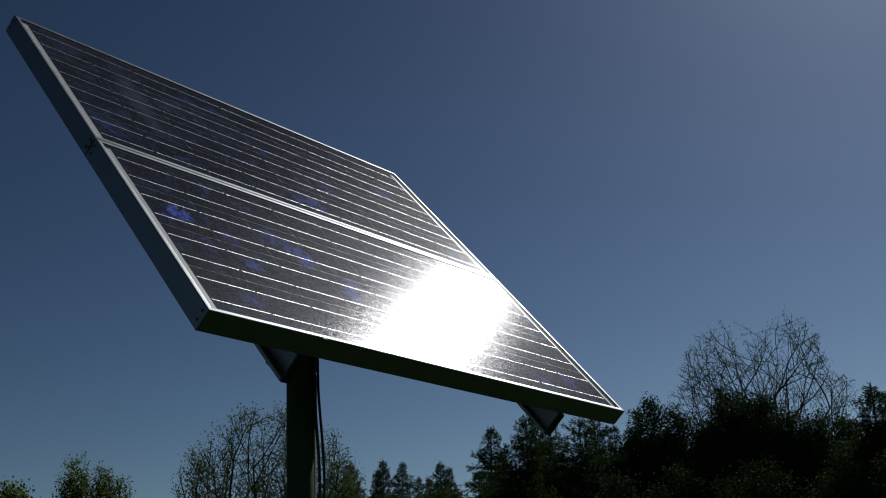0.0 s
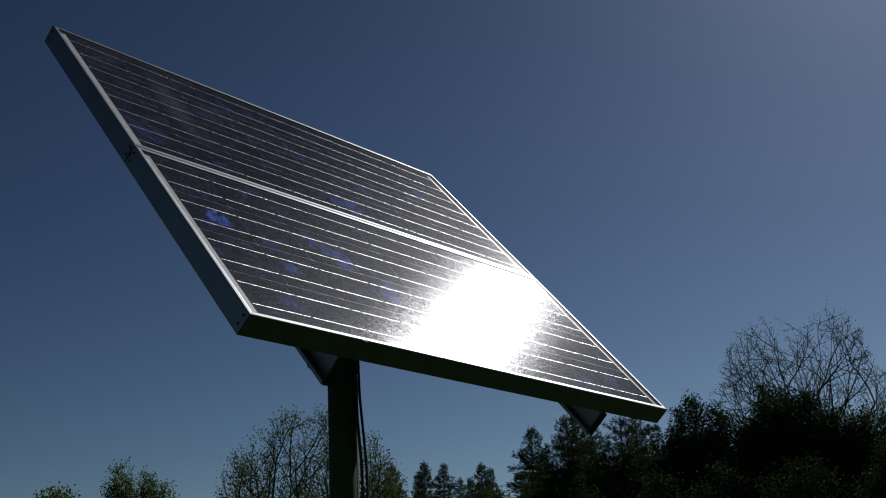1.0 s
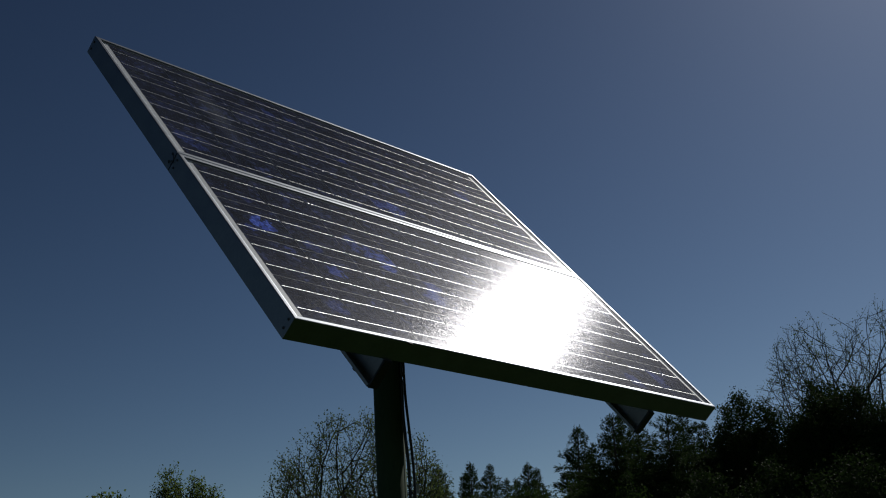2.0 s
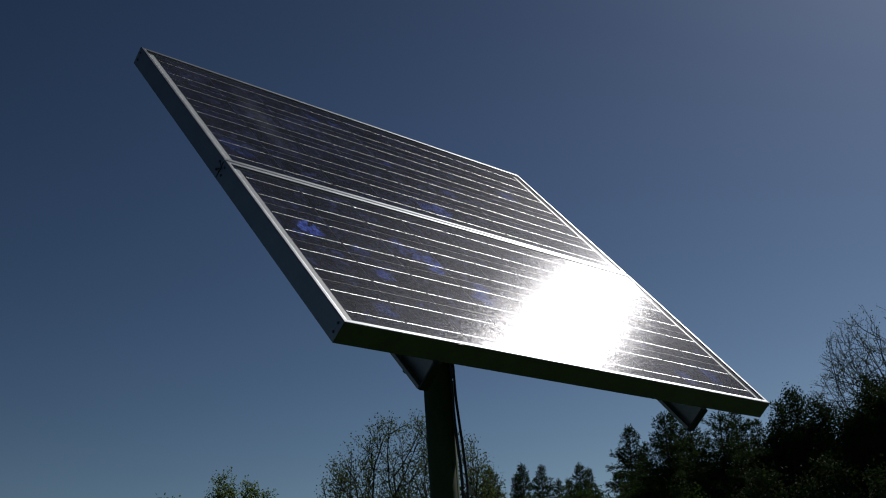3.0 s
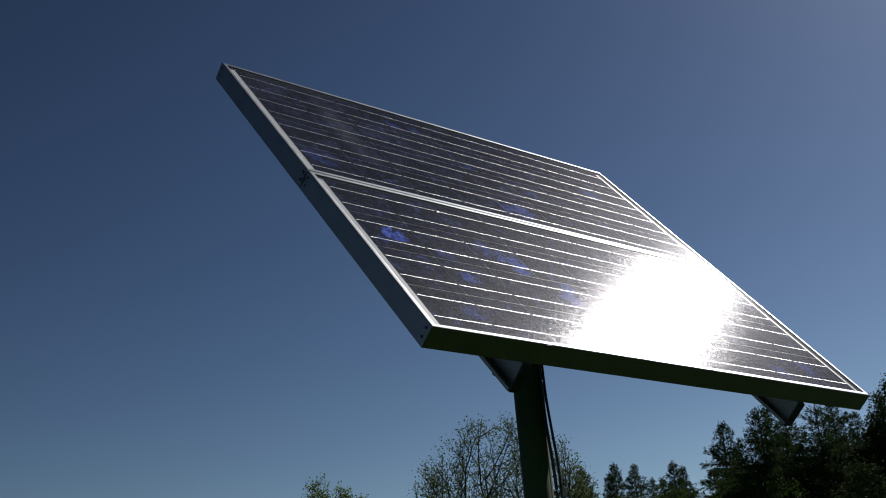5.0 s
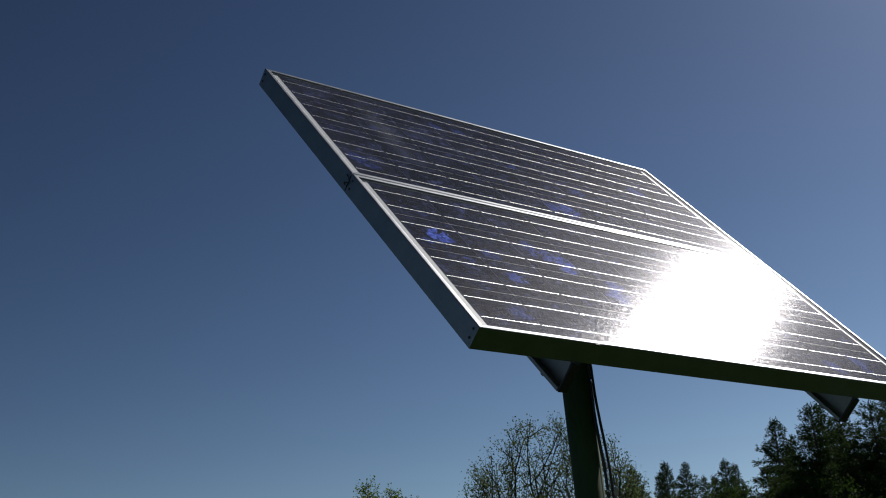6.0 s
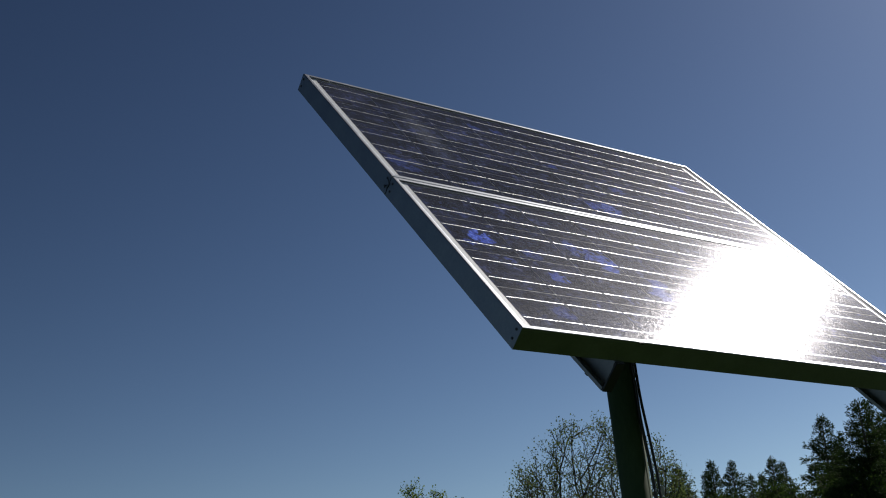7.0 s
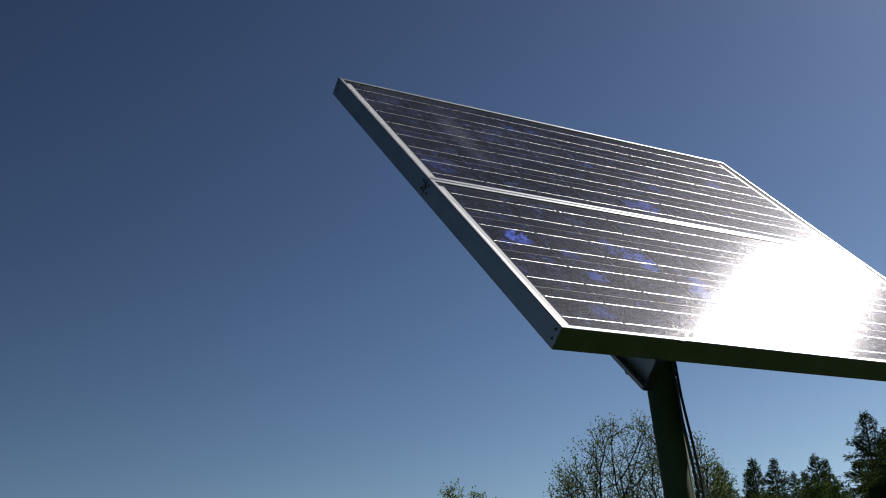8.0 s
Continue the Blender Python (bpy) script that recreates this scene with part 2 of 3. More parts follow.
def grass_material():
    mat, nodes, links, bsdf = material("meadow grass")
    vec = coords(nodes, links)
    a, b = noise_tex(nodes, links, vec, 0.35, 6), noise_tex(nodes, links, vec, 30, 6, 0.75)
    m = nodes.new("ShaderNodeMath")
    m.operation = "MULTIPLY_ADD"
    links.new(b, m.inputs[0])
    m.inputs[1].default_value = 0.6
    h = nodes.new("ShaderNodeMath")
    h.operation = "MULTIPLY"
    h.inputs[1].default_value = 0.4
    links.new(a, h.inputs[0])
    links.new(h.outputs[0], m.inputs[2])
    links.new(ramp(nodes, links, m.outputs[0], [(0.3, (0.011, 0.027, 0.002)), (0.55, (0.024, 0.050, 0.004)), (0.75, (0.052, 0.075, 0.010))]), bsdf.inputs["Base Color"])
    bsdf.inputs["Roughness"].default_value = 0.9
    bsdf.inputs["Specular IOR Level"].default_value = 0.08
    bump(nodes, links, b, 0.9, 0.06, bsdf)
    return mat


M_GRASS = grass_material()


# ---- mesh helpers ----
def part(name, bm, mat, parent, label="", m=None):
    """Links a bmesh as one mesh object under a thing or a part."""
    me = bpy.data.meshes.new(name)
    bm.to_mesh(me)
    bm.free()
    me.materials.append(mat)
    return share(name, me, parent, label, m)


def share(name, me, parent, label="", m=None):
    ob = new(name, me)
    ob.parent = parent
    ob.matrix_local = m or Matrix.Identity(4)
    if label:
        tagged(ob, label)
    return ob


def arrays_part(name, verts, faces, mat, parent, label="", kind=""):
    me = bpy.data.meshes.new(name)
    me.from_pydata(verts, [], faces)
    me.materials.append(mat)
    ob = share(name, me, parent, label)
    if kind:
        ob["kind"] = kind
    return ob


def box(sx, sy, sz, bevel=0.0, at=(0, 0, 0)):
    bm = bmesh.new()
    bmesh.ops.create_cube(bm, size=1.0, matrix=Matrix.Translation(at) @ Matrix.Diagonal((sx, sy, sz, 1)))
    if bevel:
        bmesh.ops.bevel(bm, geom=bm.edges[:], offset=bevel, segments=2, affect="EDGES", clamp_overlap=True)
    return bm


def tube(points, radii, sides=12):
    """A closed round tube along points."""
    bm = bmesh.new()
    rings = []
    for i, p in enumerate(points):
        p = Vector(p)
        way = (Vector(points[min(i + 1, len(points) - 1)]) - Vector(points[max(i - 1, 0)])).normalized()
        q = way.to_track_quat("Z", "Y")
        r = radii[i] if isinstance(radii, (list, tuple)) else radii
        rings.append([bm.verts.new(p + q @ Vector((r * math.cos(k * 2 * math.pi / sides), r * math.sin(k * 2 * math.pi / sides), 0))) for k in range(sides)])
    for lo, hi in zip(rings, rings[1:]):
        for k in range(sides):
            bm.faces.new((lo[k], lo[(k + 1) % sides], hi[(k + 1) % sides], hi[k])).smooth = True
    bm.faces.new(rings[0][::-1])
    bm.faces.new(rings[-1])
    return bm


def extrude_profile(profile, length, mitre=False):
    """A closed profile of (inward, up) points drawn along x, centred; mitred ends at 45 degrees towards the inside."""
    bm = bmesh.new()
    ends = [[bm.verts.new((s * (length / 2 - (u if mitre else 0)), u, z)) for u, z in profile] for s in (-1, 1)]
    n = len(profile)
    for k in range(n):
        bm.faces.new((ends[0][k], ends[0][(k + 1) % n], ends[1][(k + 1) % n], ends[1][k]))
    bm.faces.new(ends[0])
    bm.faces.new(ends[1][::-1])
    bmesh.ops.recalc_face_normals(bm, faces=bm.faces[:])
    return bm


# ---- ground ----
bm = bmesh.new()
bmesh.ops.create_grid(bm, x_segments=60, y_segments=60, size=2500)
for v in bm.verts:
    r = v.co.xy.length
    if r > 150:
        v.co.z = -0.4 + 1.2 * noise.noise(v.co * 0.002)
me = bpy.data.meshes.new("ground")
bm.to_mesh(me)
bm.free()
me.materials.append(M_GRASS)
tagged(new("ground", me), "wide flat meadow of short green grass", "ground", kind="structure")

# ---- the solar array on its pole ----
WIDE, HIGH, DEEP, GAP = 1.495, 0.6635, 0.0515, 0.004
CENTRE = Vector((-0.2969, 2.9198, 2.7246))
POLE_X, POLE_Y = -0.389, 2.990
array = tagged(new("pole_mounted_solar_panel"), "two framed dark blue solar modules on a steel pole in grass", "solar panel")
array.location = (POLE_X, POLE_Y, 0)
FACE = pose(CENTRE.x - POLE_X, CENTRE.y - POLE_Y, CENTRE.z, TILT, LEAN, YAW)

CELL, PITCH = 0.1567, 0.1585
LIP = 0.0125
frame_profile = [(0.0, -0.0022), (0.0003, -0.0011), (0.0009, -0.0004), (0.0021, 0.0), (LIP - 0.0034, 0.0), (LIP - 0.0014, -0.00035), (LIP - 0.0004, -0.0009), (LIP, -0.0016), (LIP, -0.0018), (0.0022, -0.0018), (0.0022, -DEEP + 0.0018), (0.028, -DEEP + 0.0018), (0.028, -DEEP), (0.0006, -DEEP), (0.0, -DEEP + 0.0006)]
rail_long = bpy.data.meshes.new("frame_side_long")
bm = extrude_profile(frame_profile, WIDE, True)
bm.to_mesh(rail_long)
bm.free()
rail_short = bpy.data.meshes.new("frame_side_short")
bm = extrude_profile(frame_profile, HIGH, True)
bm.to_mesh(rail_short)
bm.free()
rail_long.materials.append(M_FRAME)
rail_short.materials.append(M_FRAME)


def chamfered_plate(sx, sy, sz, cut):
    """A thin square plate with cut corners, top face up."""
    bm = bmesh.new()
    x, y = sx / 2, sy / 2
    ring = [(x - cut, -y), (x, -y + cut), (x, y - cut), (x - cut, y), (-x + cut, y), (-x, y - cut), (-x, -y + cut), (-x + cut, -y)]
    lo, hi = [bm.verts.new((a, b, 0)) for a, b in ring], [bm.verts.new((a, b, sz)) for a, b in ring]
    bm.faces.new(lo[::-1])
    bm.faces.new(hi)
    for k in range(8):
        bm.faces.new((lo[k], lo[(k + 1) % 8], hi[(k + 1) % 8], hi[k]))
    return bm


def cell_mesh(mat):
    me = bpy.data.meshes.new("solar_cell")
    bm = chamfered_plate(CELL + 0.0007, CELL, 0.0002, 0.0015)
    bm.to_mesh(me)
    bm.free()
    me.materials.append(mat)
    return me


plain_cell = cell_mesh(cell_material())
ribbon_mesh = bpy.data.meshes.new("ribbon")
bm = box(PITCH - 0.0075, 0.0015, 0.0003)
bm.to_mesh(ribbon_mesh)
bm.free()
ribbon_mesh.materials.append(M_RIBBON)
screw_mesh = bpy.data.meshes.new("screw")
bm = bmesh.new()
bmesh.ops.create_cone(bm, cap_ends=True, segments=10, radius1=0.0033, radius2=0.0028, depth=0.002)
bm.to_mesh(screw_mesh)
bm.free()
screw_mesh.materials.append(M_SCREW)

# blue crystals: module, column from the near side and row from below (with fractions), radius and shine
BLUE = [(0, 0.55, 2.50, 0.035, 1.6), (0, 0.25, 2.26, 0.018, 0.6), (0, 2.47, 2.54, 0.040, 0.38), (0, 2.36, 2.76, 0.024, 0.35), (0, 2.84, 2.38, 0.034, 0.5),
        (0, 2.76, 2.12, 0.024, 0.55), (0, 1.40, 1.56, 0.024, 0.55), (0, 1.28, 2.18, 0.028, 0.3), (0, 3.52, 1.88, 0.030, 0.3), (0, 3.34, 1.52, 0.034, 0.3),
        (0, 0.78, 1.90, 0.014, 0.4), (0, 0.84, 0.52, 0.030, 0.22), (0, 0.62, 3.2, 0.016, 0.2), (0, 8.1, 0.5, 0.040, 0.22), (0, 7.2, 0.3, 0.034, 0.2),
        (1, 0.26, 0.71, 0.034, 0.55), (1, 0.44, 0.48, 0.026, 0.5), (1, 4.10, 0.48, 0.030, 0.45), (1, 4.50, 0.44, 0.040, 0.4), (1, 4.16, 2.12, 0.026, 0.45),
        (1, 7.66, 2.40, 0.030, 0.3), (1, 3.12, 3.36, 0.024, 0.6), (1, 3.66, 3.40, 0.024, 0.55), (1, 1.30, 2.36, 0.012, 0.6), (1, 0.28, 1.82, 0.020, 0.3), (1, 5.4, 1.5, 0.028, 0.3)]


def solar_module(index):
    """One framed module of 4 by 9 cells; the local x runs along its length, y up the slope, z out of its face."""
    mid = (index - 0.5) * (HIGH + GAP)
    m = part("module", box(WIDE - 0.008, HIGH - 0.008, 0.0012, at=(0, 0, -0.00672)), M_BACKSHEET, array, "framed solar module of 36 square cells", FACE @ pose(0, mid, 0))
    for turn, me, off in ((0, rail_long, HIGH / 2), (180, rail_long, HIGH / 2), (90, rail_short, WIDE / 2), (270, rail_short, WIDE / 2)):
        share("frame_side", me, m, "silver aluminium frame side", pose(0, 0, 0, 0, 0, turn) @ pose(0, -off, 0))
    for c in range(9):
        for r in range(4):
            x, y = (c - 4) * PITCH, (r - 1.5) * PITCH
            patches = [((u - c - 0.5) * PITCH, (v - r - 0.5) * PITCH, size, shine) for k, u, v, size, shine in BLUE if (k, int(u), int(v)) == (index, c, r)]
            share("solar_cell", cell_mesh(cell_material(patches)) if patches else plain_cell, m, "dark blue cell with bright blue crystals" if patches else "", pose(x, y, -0.0060))
            for s in (-0.039, 0.039):
                share("ribbon", ribbon_mesh, m, "", pose(x, y + s, -0.00564))
    if index == 0:
        part("solder_joint", tube([(0, 0, 0), (0, 0, 0.0004), (0, 0, 0.0008)], [0.0042, 0.0038, 0.0012], 10), M_RIBBON, m, "bright blob of solder", pose(-2.46 * PITCH, 1.5 * PITCH + 0.039, -0.0058))
    pane = part("glass", box(WIDE - 0.008, HIGH - 0.008, 0.0026, at=(0, 0, -0.0034)), (M_GLASS, M_GLASS_STREAK)[index], m, "clear patterned glass with thin dust")
    pane.data.materials.append(M_BONDED)
    for face in pane.data.polygons:
        face.material_index = 0 if face.normal.z > 0.5 else 1
    pane.visible_shadow = False
    for sx in (-1, 1):
        for sy in (-1, 1):
            for z in (-0.013, -0.034):
                share("screw", screw_mesh, m, "small dark screw head", pose(sx * (WIDE / 2 + 0.0006), sy * (HIGH / 2 - 0.014), z, 0, 90 * sx, 0))
    return m


for index in (0, 1):
    solar_module(index)

# two channel rails up the back, open towards the near side
CH, CW, CT = 0.072, 0.026, 0.003
rail_profile = [(0, 0), (CW, 0), (CW, -CH), (0, -CH), (0, -CH + 0.008), (CT, -CH + 0.008), (CT, -CH + CT), (CW - CT, -CH + CT), (CW - CT, -CT), (CT, -CT), (CT, -0.012), (0, -0.012)]
for x in (0.2625 - WIDE / 2, 1.214 - WIDE / 2):
    bm = extrude_profile(rail_profile, 2 * HIGH + GAP + 0.004)
    rail = part("mounting_rail", bm, M_RAIL, array, "grey aluminium channel rail", FACE @ pose(x, 0, -DEEP - 0.0005) @ pose(0, 0, 0, 0, 0, -90))
    part("end_cap", box(0.006, CW - 0.001, CH - 0.001, 0.001, (HIGH + GAP / 2 + 0.005, CW / 2, -CH / 2)), M_BLACK, rail, "black plastic end cap")
    for y in (-0.6, -0.07, 0.07, 0.6):
        part("bolt", tube([(0, 0, 0), (0, 0, -0.006)], 0.008, 6), M_SCREW, rail, "", pose(-y, CW / 2, -CH))

# cross tube, pole cap and pole
part("cross_tube", box(1.12, 0.06, 0.05, 0.004), M_POLE, array, "", FACE @ pose(0, 0, -DEEP - CH - 0.026))
cap_at = FACE @ Vector((0, 0, -DEEP - CH - 0.05))
part("pole_head", box(0.13, 0.10, 0.14, 0.012), M_POLE, array, "grey steel pivot head", Matrix.Translation((0, 0, cap_at.z - 0.05)) @ pose(0, 0, 0, 0, 0, YAW))
part("pole", tube([(0, 0, -0.3), (0, 0, 0.6), (0, 0, 1.4), (0, 0, cap_at.z - 0.05)], 0.0393, 40), M_POLE, array, "dark grey-green painted steel pole")


def smooth_line(points, steps=8):
    """A Catmull-Rom line through points."""
    pts = [Vector(p) for p in points]
    pts = [pts[0] * 2 - pts[1], *pts, pts[-1] * 2 - pts[-2]]
    out = []
    for p0, p1, p2, p3 in zip(pts, pts[1:], pts[2:], pts[3:]):
        for k in range(steps):
            t = k / steps
            out.append(0.5 * (2 * p1 + (p2 - p0) * t + (2 * p0 - 5 * p1 + 4 * p2 - p3) * t * t + (3 * p1 - p0 - 3 * p2 + p3) * t ** 3))
    return [*out, pts[-2]]


# cables that hang from the back of the modules beside the pole
for line, thick in (
    ([(0.12, 0.10, 2.66), (0.062, 0.02, 2.50), (0.0445, -0.005, 2.40), (0.0436, -0.005, 2.33), (0.0448, -0.005, 2.257), (0.0490, -0.005, 2.192), (0.0545, -0.005, 2.118), (0.0580, -0.005, 2.05),
      (0.0582, -0.005, 1.98), (0.056, -0.004, 1.90), (0.049, 0.0, 1.78), (0.045, 0.0, 1.2), (0.045, 0.0, 0.05)], 0.0038),
    ([(0.10, 0.12, 2.66), (0.052, 0.0, 2.50), (0.0385, -0.016, 2.40), (0.0380, -0.017, 2.30), (0.0378, -0.017, 2.21), (0.0400, -0.016, 2.16), (0.0448, -0.015, 2.087), (0.0468, -0.015, 2.03),
      (0.0465, -0.015, 1.97), (0.044, -0.015, 1.86), (0.040, -0.016, 1.76), (0.040, -0.016, 1.2), (0.040, -0.016, 0.05)], 0.0044),
):
    part("cable", tube(smooth_line([(x + 0.0022, y, z) for x, y, z in line]), thick, 10), M_CABLE, array, "black hanging cable")
part("cable_tag", box(0.009, 0.003, 0.024, 0.001, (0.0685, -0.010, 2.010)), M_TAG, array, "small pale cable tag")
# small dark drain lip on the lower edge of the lower module
part("drain_lip", box(0.014, 0.003, 0.004, 0.001), M_BLACK, array, "small dark drain lip", FACE @ pose(-0.44, -HIGH - GAP / 2 - 0.001, -0.003))
# black clip and cable ends where the two modules meet, on the near side
for line in ([(-WIDE / 2 - 0.002, 0.008, -0.012), (-WIDE / 2 - 0.003, 0.0, -0.016), (-WIDE / 2 - 0.002, -0.007, -0.021), (-WIDE / 2 - 0.003, -0.002, -0.033)],
             [(-WIDE / 2 - 0.001, 0.004, -0.026), (-WIDE / 2 - 0.003, 0.010, -0.032), (-WIDE / 2 - 0.001, 0.012, -0.037)]):
    part("clip_wire", tube(smooth_line(line, 5), 0.0010, 8), M_BLACK, array, "short black wire clip", FACE)


# ---- trees ----
def grow(seed, base, lobes, count, step, reach, kill, lean=(0, 0, 0.25), stiff=0.2, jitter=0.14):
    """A branching skeleton that fills the lobes (centre, radii). Returns places, parents and radii."""
    rng = np.random.default_rng(seed)
    share_of = np.array([r[0] * r[1] * r[2] for _, r in lobes])
    share_of = share_of / share_of.sum()
    goals = []
    for (c, r), s in zip(lobes, share_of):
        n = max(8, int(count * s))
        d = rng.normal(size=(n, 3))
        d /= np.linalg.norm(d, axis=1)[:, None]
        goals.append(np.array(c) + d * np.array(r) * (rng.random(n) ** 0.42)[:, None])
    goals = np.vstack(goals)
    places, parents = [np.array(p, float) for p in base], [-1, *range(len(base) - 1)]
    goals = goals[goals[:, 2] > base[-1][2] * 0.8]
    near, dist = np.zeros(len(goals), int), np.full(len(goals), 1e9)
    fresh = 0
    for _ in range(260):
        for i in range(fresh, len(places)):
            d = np.linalg.norm(goals - places[i], axis=1)
            closer = d < dist
            near[closer], dist[closer] = i, d[closer]
        fresh = len(places)
        keep = dist > kill
        goals, near, dist = goals[keep], near[keep], dist[keep]
        if not len(goals):
            break
        pull = np.where(dist < reach)[0]
        if not len(pull):
            pull = np.array([int(np.argmin(dist))])
        for i in np.unique(near[pull]):
            mine = pull[near[pull] == i]
            d = ((goals[mine] - places[i]) / dist[mine][:, None]).mean(0) + np.array(lean) * 0.5 + rng.normal(size=3) * jitter
            if parents[i] >= 0:
                d = d + stiff * (places[i] - places[parents[i]]) / step
            d /= np.linalg.norm(d) + 1e-9
            places.append(places[i] + d * step)
            parents.append(int(i))
        if len(places) > 9000:
            break
    n = len(places)
    places, parents = np.array(places), np.array(parents)
    flow = np.zeros(n)
    kids = np.zeros(n, int)
    for i in range(n - 1, 0, -1):
        if kids[i] == 0:
            flow[i] = 1.0
        flow[parents[i]] += flow[i]
        kids[parents[i]] += 1
    return places, parents, flow, kids


def fork(seed, base, lobes, step, lengths, side_shoots, stems=(), rise=0.10, jitter=0.07, spread=(28, 55)):
    """Limbs that rise and fork inside the lobes (centre, radii). Every limb of a rank is about lengths[rank] long and bears side_shoots[rank]
    shoots; stems are the (lean, turn) in degrees of the first limbs. Returns places, parents, flow and kids, as grow() does."""
    rng = np.random.default_rng(seed)
    centres, radii = np.array([c for c, _ in lobes], float), np.array([r for _, r in lobes], float)
    places, parents = [np.array(p, float) for p in base], [-1, *range(len(base) - 1)]

    def limb(at, way, length, rank):
        n = max(2, int(length / step))
        nodes_of = []
        for k in range(n):
            way = way + rng.normal(size=3) * jitter + np.array((0, 0, rise * (0.5 if rank == 0 else 1.0)))
            way = way / np.linalg.norm(way)
            p = places[at] + way * step
            if (rank or p[2] > centres[:, 2].min()) and (((p - centres) / radii) ** 2).sum(1).min() > 1.0 + 0.16 * rng.random():
                break
            places.append(p)
            parents.append(at)
            at = len(places) - 1
            nodes_of.append((at, way))
        if rank + 1 >= len(lengths) or len(nodes_of) < 2:
            return
        turn = rng.random() * 6.28
        count = max(1, round(side_shoots[rank] * len(nodes_of) / n))
        for k in range(count):
            f = 0.18 + 0.8 * (k + rng.random() * 0.7) / count
            j, w = nodes_of[min(len(nodes_of) - 1, int(f * len(nodes_of)))]
            turn += 2.4 + rng.normal() * 0.3
            a = radians(rng.uniform(*spread))
            u = np.cross(w, (0.3, 0.2, 1.0))
            u = u / (np.linalg.norm(u) + 1e-9)
            v = np.cross(w, u)
            d = w * math.cos(a) + (u * math.cos(turn) + v * math.sin(turn)) * math.sin(a)
            limb(j, d, lengths[rank + 1] * (1.15 - 0.45 * f) * (0.75 + 0.5 * rng.random()), rank + 1)

    for lean, turn in stems:
        a, b = radians(lean), radians(turn)
        limb(len(base) - 1, np.array((math.sin(a) * math.cos(b), math.sin(a) * math.sin(b), math.cos(a))), lengths[0] * (0.9 + 0.2 * rng.random()), 0)
    n = len(places)
    flow, kids = np.zeros(n), np.zeros(n, int)
    for i in range(n - 1, 0, -1):
        if kids[i] == 0:
            flow[i] = 1.0
        flow[parents[i]] += flow[i]
        kids[parents[i]] += 1
    return np.array(places), np.array(parents), flow, kids


def tubes(places, parents, radii, picked, sides):
    """Tapered prisms for the picked limbs."""
    verts, faces = [], []
    for i in picked:
        p, q = Vector(places[parents[i]]), Vector(places[i])
        turn = (q - p).to_track_quat("Z", "Y")
        first = len(verts)
        for centre, r in ((p, radii[parents[i]] if radii[parents[i]] < 1.8 * radii[i] else 1.3 * radii[i]), (q, radii[i])):
            for k in range(sides):
                a = 2 * math.pi * k / sides
                verts.append(centre + turn @ Vector((r * math.cos(a), r * math.sin(a), 0)))
        for k in range(sides):
            faces.append((first + k, first + (k + 1) % sides, first + sides + (k + 1) % sides, first + sides + k))
    return verts, faces


def leaf_quads(rng, centres, spread, size, droop=0.0, width=0.32, lead=None):
    """Folded leaves scattered round centres: two triangles each."""
    verts, faces = [], []
    n = len(centres)
    at = centres + rng.normal(size=(n, 3)) * spread
    way = rng.normal(size=(n, 3)) + np.array((0, 0, -droop))
    if lead is not None:
        way = way * 0.5 + lead
    way /= np.linalg.norm(way, axis=1)[:, None]
    side = np.cross(way, rng.normal(size=(n, 3)))
    side /= np.linalg.norm(side, axis=1)[:, None]
    up = np.cross(way, side)
    ln = size * (0.6 + 0.8 * rng.random(n))[:, None]
    a, b = at, at + way * ln
    c = at + way * ln * 0.5 + side * ln * width + up * ln * 0.12
    d = at + way * ln * 0.5 - side * ln * width + up * ln * 0.12
    verts = np.stack([a, c, b, d], 1).reshape(-1, 3)
    faces = [(4 * i, 4 * i + 1, 4 * i + 2, 4 * i + 3) for i in range(n)]
    return verts.tolist(), faces


